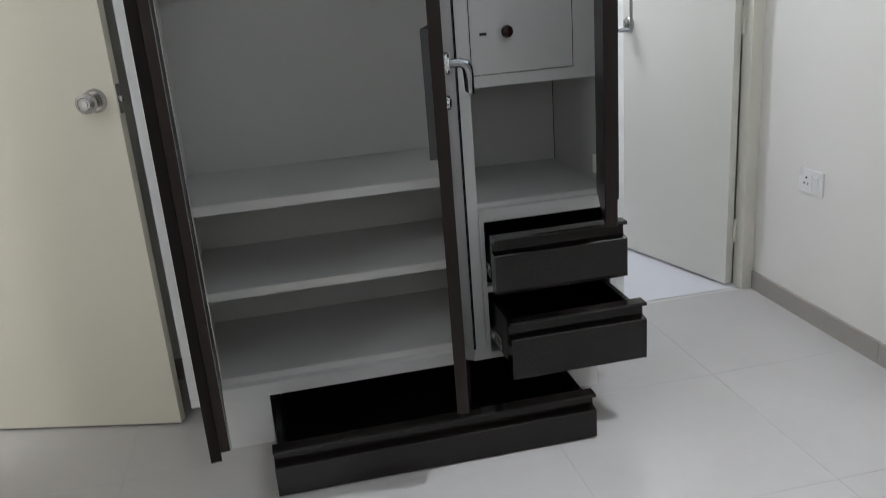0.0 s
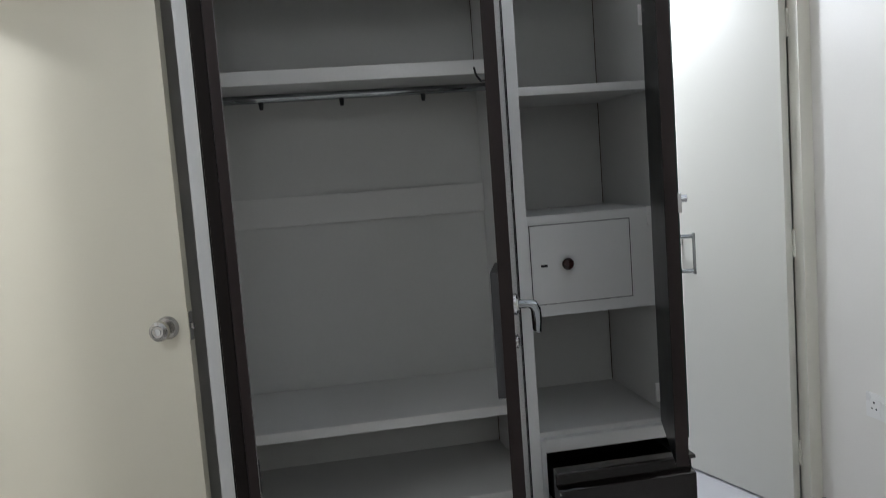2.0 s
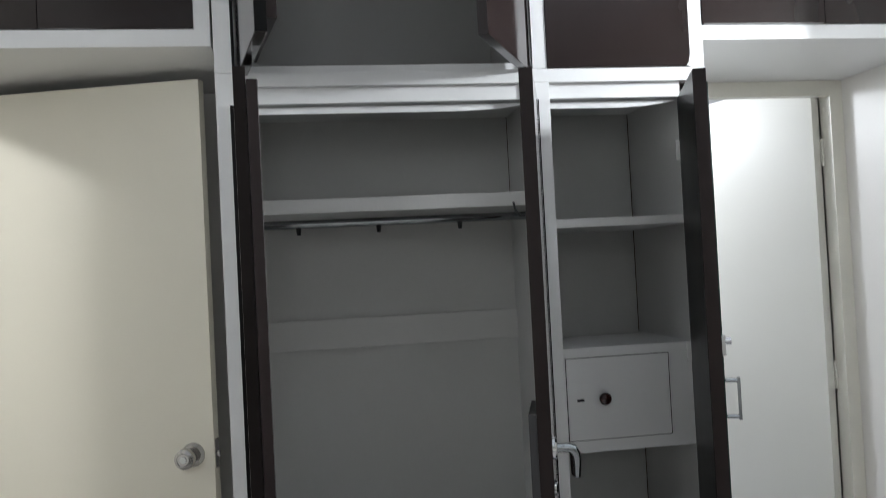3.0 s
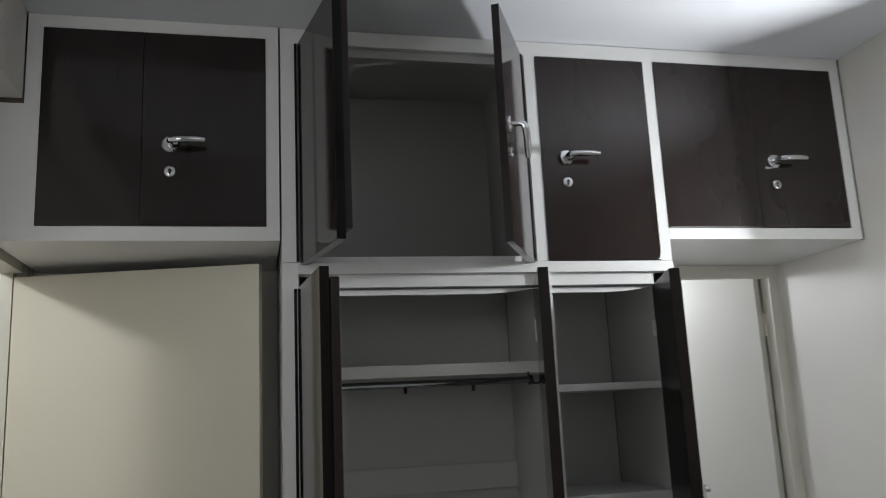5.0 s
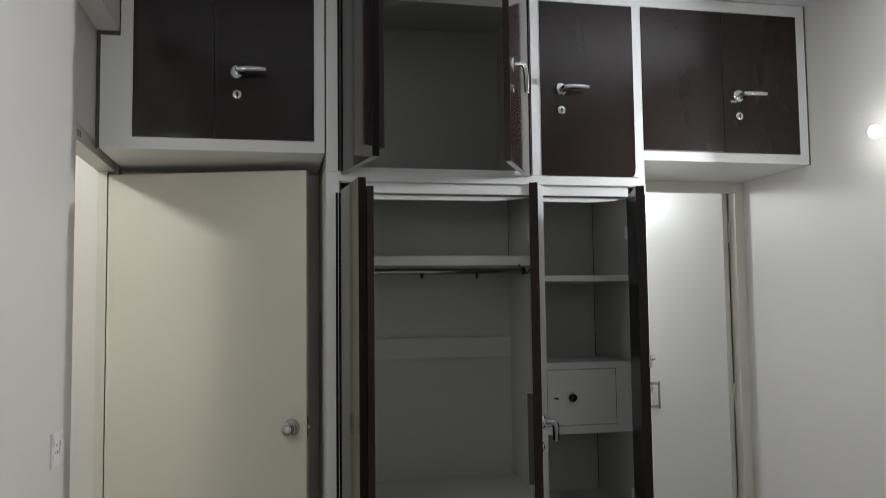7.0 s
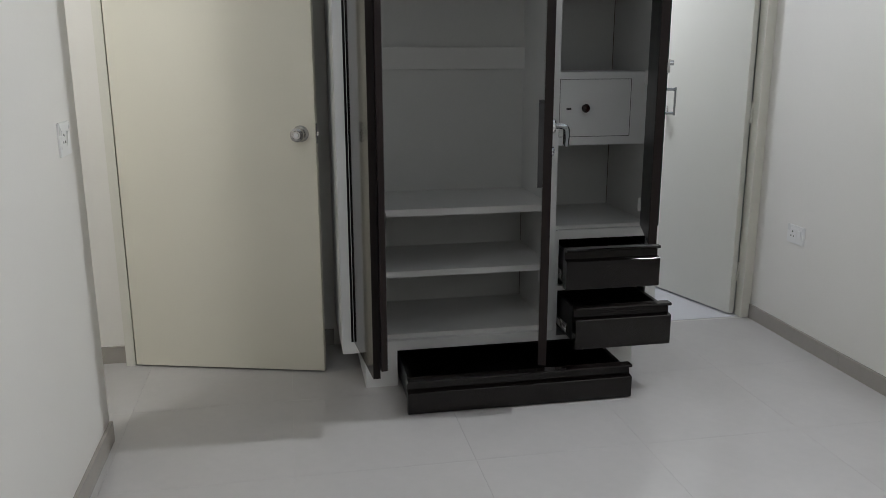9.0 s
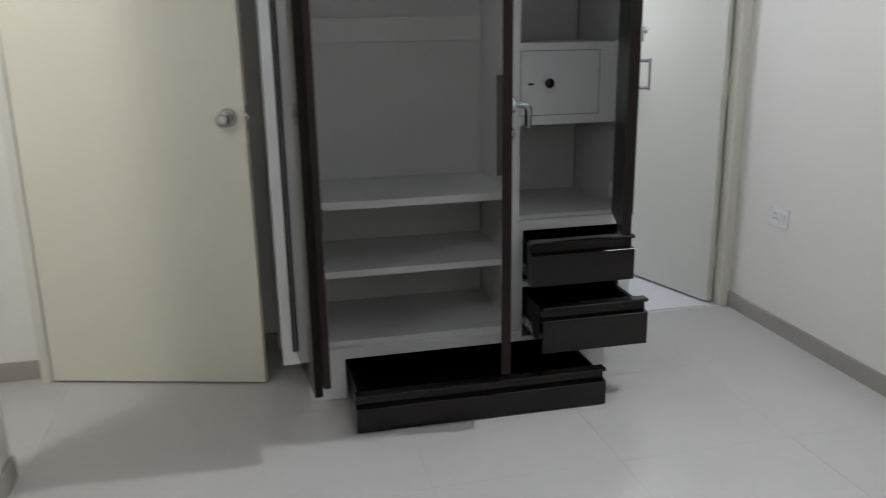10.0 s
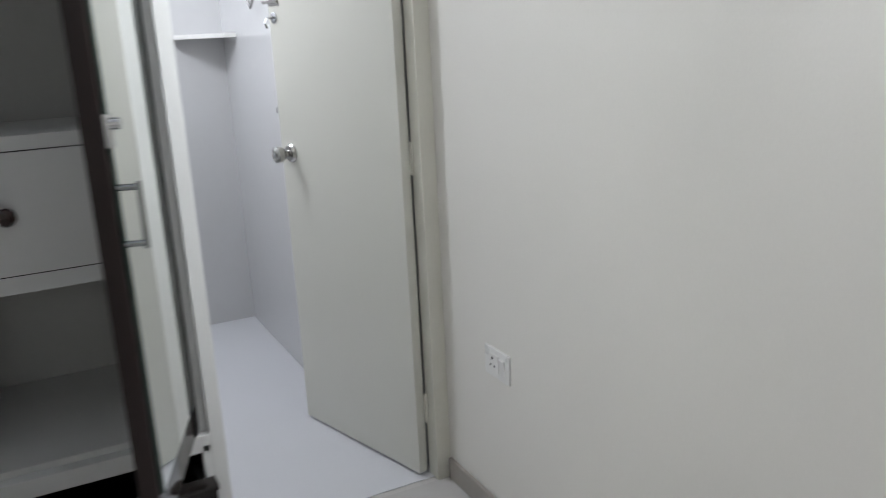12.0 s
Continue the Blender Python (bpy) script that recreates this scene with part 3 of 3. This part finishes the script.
part("face_frame", bm, WHITE, right)
part("sealant", box(B(), 2.0703, F + 0.002, 2.09, 2.0792, F + 0.015, LT), DIRT, right, "dirty brown-grey joint against the wall")
closed_leaf(right, 1.2905, 1.664, 2.131, 2.746)
rl = closed_leaf(right, 1.664, 2.028, 2.131, 2.746, (1.736, 2.379))
part("latch_tongue", box(B(), 1.694, F - 0.010, 2.349, 1.722, F - 0.0035, 2.357, 0.001), CHROME, rl, "small chrome latch tongue")
part("worn_line", box(B(), 1.296, F - 0.0042, 2.1318, 1.658, F - 0.0031, 2.1342), WORN, right, "pale worn laminate edge")

# ---- hanging rail and hooks ----
bm = tube_path(B(), [(0.0205, 2.42, 1.636), (0.8355, 2.42, 1.636)], 0.0120, 16)
rail = part("hanging_rail", bm, RAIL, W, "chrome wardrobe hanging rail", True)
for x in (0.0205, 0.8245):
    part("rail_socket", lathe(B(), [(0.018, 0), (0.018, 0.006), (0.013, 0.011)], pose(x, 2.42, 1.636, 0, 90)), RUBBER, rail, "black rail socket", True)
for x in (0.154, 0.383, 0.622):
    part("hook", tube_path(B(), [(x, 2.42, 1.627), (x, 2.42, 1.619), (x, 2.42, 1.605)], [0.008, 0.007, 0.005], 8), RUBBER, rail, "small black hook", True)


part("hook", tube_path(B(), [(0.176, -0.031, 1.628), (0.168, -0.040, 1.612), (0.160, -0.054, 1.612), (0.154, -0.066, 1.628), (0.152, -0.070, 1.648)], 0.0028, 8), RUBBER, db, "small black curved hook", True)


# ---- ceiling fan ----
def ceiling_fan(place, turn):
    f = thing("ceiling_fan", place, "dark brown three-bladed ceiling fan", "ceiling fan", turn)
    part("canopy", lathe(B(), [(0.02, 0.17), (0.055, 0.228), (0.06, 0.247)]), FAN, f, smooth=True)
    part("rod", lathe(B(), [(0.011, 0.05), (0.011, 0.24)]), FAN, f, smooth=True)
    part("motor", lathe(B(), [(0.02, -0.070), (0.07, -0.067), (0.090, -0.052), (0.100, -0.018), (0.104, 0.0), (0.097, 0.025), (0.06, 0.048), (0.02, 0.060)]), FAN, f, smooth=True)
    for k in range(3):
        bm = B()
        pts = [(0.06, -0.016), (0.10, -0.018), (0.115, -0.034), (0.25, -0.042), (0.445, -0.040), (0.455, -0.032), (0.42, 0.042), (0.405, 0.046), (0.25, 0.044), (0.115, 0.036), (0.10, 0.018), (0.06, 0.016)]
        prism(bm, [(x * 1.272, y * 1.2) for x, y in pts], -0.002, 0.002, "z")
        for v in bm.verts:
            v.co.z -= 0.262 * v.co.y + 0.012
        bmesh.ops.transform(bm, matrix=pose(0, 0, 0, 0, 0, 120 * k), verts=bm.verts)
        part("blade", bm, FAN, f, "glossy dark brown fan blade")
    return f


ceiling_fan((0.628, 1.006, 2.553), 23.2)


# ---- wall fittings ----
def socket(place, rz, label, width, height):
    s = thing("wall_socket", place, label, "socket", rz)
    part("plate", box(B(), -width / 2, -0.007, -height / 2, width / 2, 0, height / 2, 0.003), PLASTIC, s)
    part("module", box(B(), -width * 0.40, -0.009, -0.027, width * 0.08, -0.0072, 0.027, 0.001), PLASTIC, s)
    bm = prism(B(), [(-0.0072, -0.022), (-0.0085, -0.022), (-0.0125, 0.022), (-0.0072, 0.022)], width * 0.14, width * 0.34)
    part("switch_rocker", bm, PLASTIC, s, "white rocker switch")
    cx = -width * 0.16
    for x, z, r in ((0, 0.013, 0.0045), (-0.010, -0.008, 0.0036), (0.010, -0.008, 0.0036)):
        part("pin_hole", lathe(B(), [(r, 0), (r, 0.0006)], pose(cx + x, -0.009, z, 90), 12), DARK, s)
    return s


socket((EAST, 2.388, 0.504), -90, "white wall socket plate with three pin holes and a rocker", 0.125, 0.085)
socket((WEST, 1.702, 1.080), 90, "white socket plate with a rocker on the side wall", 0.12, 0.10)
wl = thing("wall_lamp", (EAST, 1.69, 2.13), "small white round wall lamp, lit", "wall lamp", -90)
part("base", lathe(B(), [(0.03, 0), (0.03, 0.012), (0.018, 0.03)], pose(0, 0, 0, 90)), PLASTIC, wl, smooth=True)
GLOW = bpy.data.materials.new("lamp_glow")
GLOW.use_nodes = True
GLOW.node_tree.nodes["Principled BSDF"].inputs["Emission Color"].default_value = (1, 0.97, 0.93, 1)
GLOW.node_tree.nodes["Principled BSDF"].inputs["Emission Strength"].default_value = 8
g = part("bulb", lathe(B(), [(0.012, 0.03), (0.014, 0.05), (0.022, 0.066), (0.025, 0.08), (0.021, 0.092), (0.01, 0.099)], pose(0, 0, 0, 90)), GLOW, wl, "glowing white bulb", True)

shelf = thing("corner_shelf", (1.95, 4.65, 1.412), "white stone corner shelf on two bathroom walls", "shelf")
part("slab", prism(B(), [(0, 0), (-0.27, 0), (-0.26, -0.05), (-0.05, -0.26), (0, -0.27)], 0, 0.02, "z"), PLASTIC, shelf)
for n, b in (("bolt_plate", (0.575, 0.0172, 1.50, 0.634, 0.0195, 1.525, 0.001)), ("bolt_bar", (0.578, 0.0196, 1.508, 0.66, 0.027, 1.517, 0.002))):
    part(n, box(B(), *b), STEEL, bath, "steel " + n.replace("_", " "))
part("hook", tube_path(B(), [(0.61, 0.0172, 1.465), (0.61, 0.045, 1.46), (0.61, 0.052, 1.445), (0.61, 0.047, 1.43)], 0.004, 8), CHROME, bath, "chrome coat hook", True)
part("hook_plate", lathe(B(), [(0.018, 0), (0.018, 0.003), (0.012, 0.005)], pose(0.61, 0.0172, 1.462, -90)), CHROME, bath, "round chrome hook plate", True)
tap = thing("hand_shower_hook", (1.95, 3.90, 1.60), "white hook plate with a looped hose on the bathroom wall", "shower hook")
part("plate", box(B(), -0.012, -0.03, -0.03, -0.0005, 0.03, 0.03, 0.003), PLASTIC, tap)
part("hose", tube_path(B(), [(-0.02, 0.0, 0.0), (-0.03, 0.03, -0.05), (-0.03, 0.08, -0.08), (-0.03, 0.13, -0.04), (-0.02, 0.15, 0.1)], 0.006, 8), STEEL, tap, "thin grey hose", True)

part("small_hook", tube_path(B(), [(0.012, 0.0, 0.0), (-0.012, 0.0, 0.0), (-0.020, 0.0, -0.010), (-0.020, 0.0, -0.024)], 0.003, 8), STEEL, thing("wall_hook", (1.95 - 0.012, 3.74, 1.14), "small steel hook on the bathroom wall", "hook"), "small steel hook", True)

# ---- floor tiles ----
def tile_floor():
    x_lines = [-2.3] + [-0.237 + 0.6 * k for k in range(-3, 4)] + [2.08]
    y_lines = [SOUTH] + [2.11 + 0.6 * k for k in range(-7, 2)]
    shared = {}
    for xa, xb in zip(x_lines, x_lines[1:]):
        for ya, yb in zip(y_lines, y_lines[1:]):
            yb = min(yb, 2.732)
            w, h = round(xb - xa - 0.0006, 4), round(yb - ya - 0.0006, 4)
            if w < 0.02 or h < 0.02 or (xb < -1.0 and ya < -0.5):
                continue
            if (w, h) not in shared:
                ob = mesh_object("tile", box(B(), -w / 2, -h / 2, -0.008, w / 2, h / 2, 0, 0.0004), TILE)
                shared[w, h] = ob.data
            else:
                ob = new("tile", shared[w, h])
            ob.parent = floor
            ob.location = ((xa + xb) / 2, (ya + yb) / 2, 0)


tile_floor()
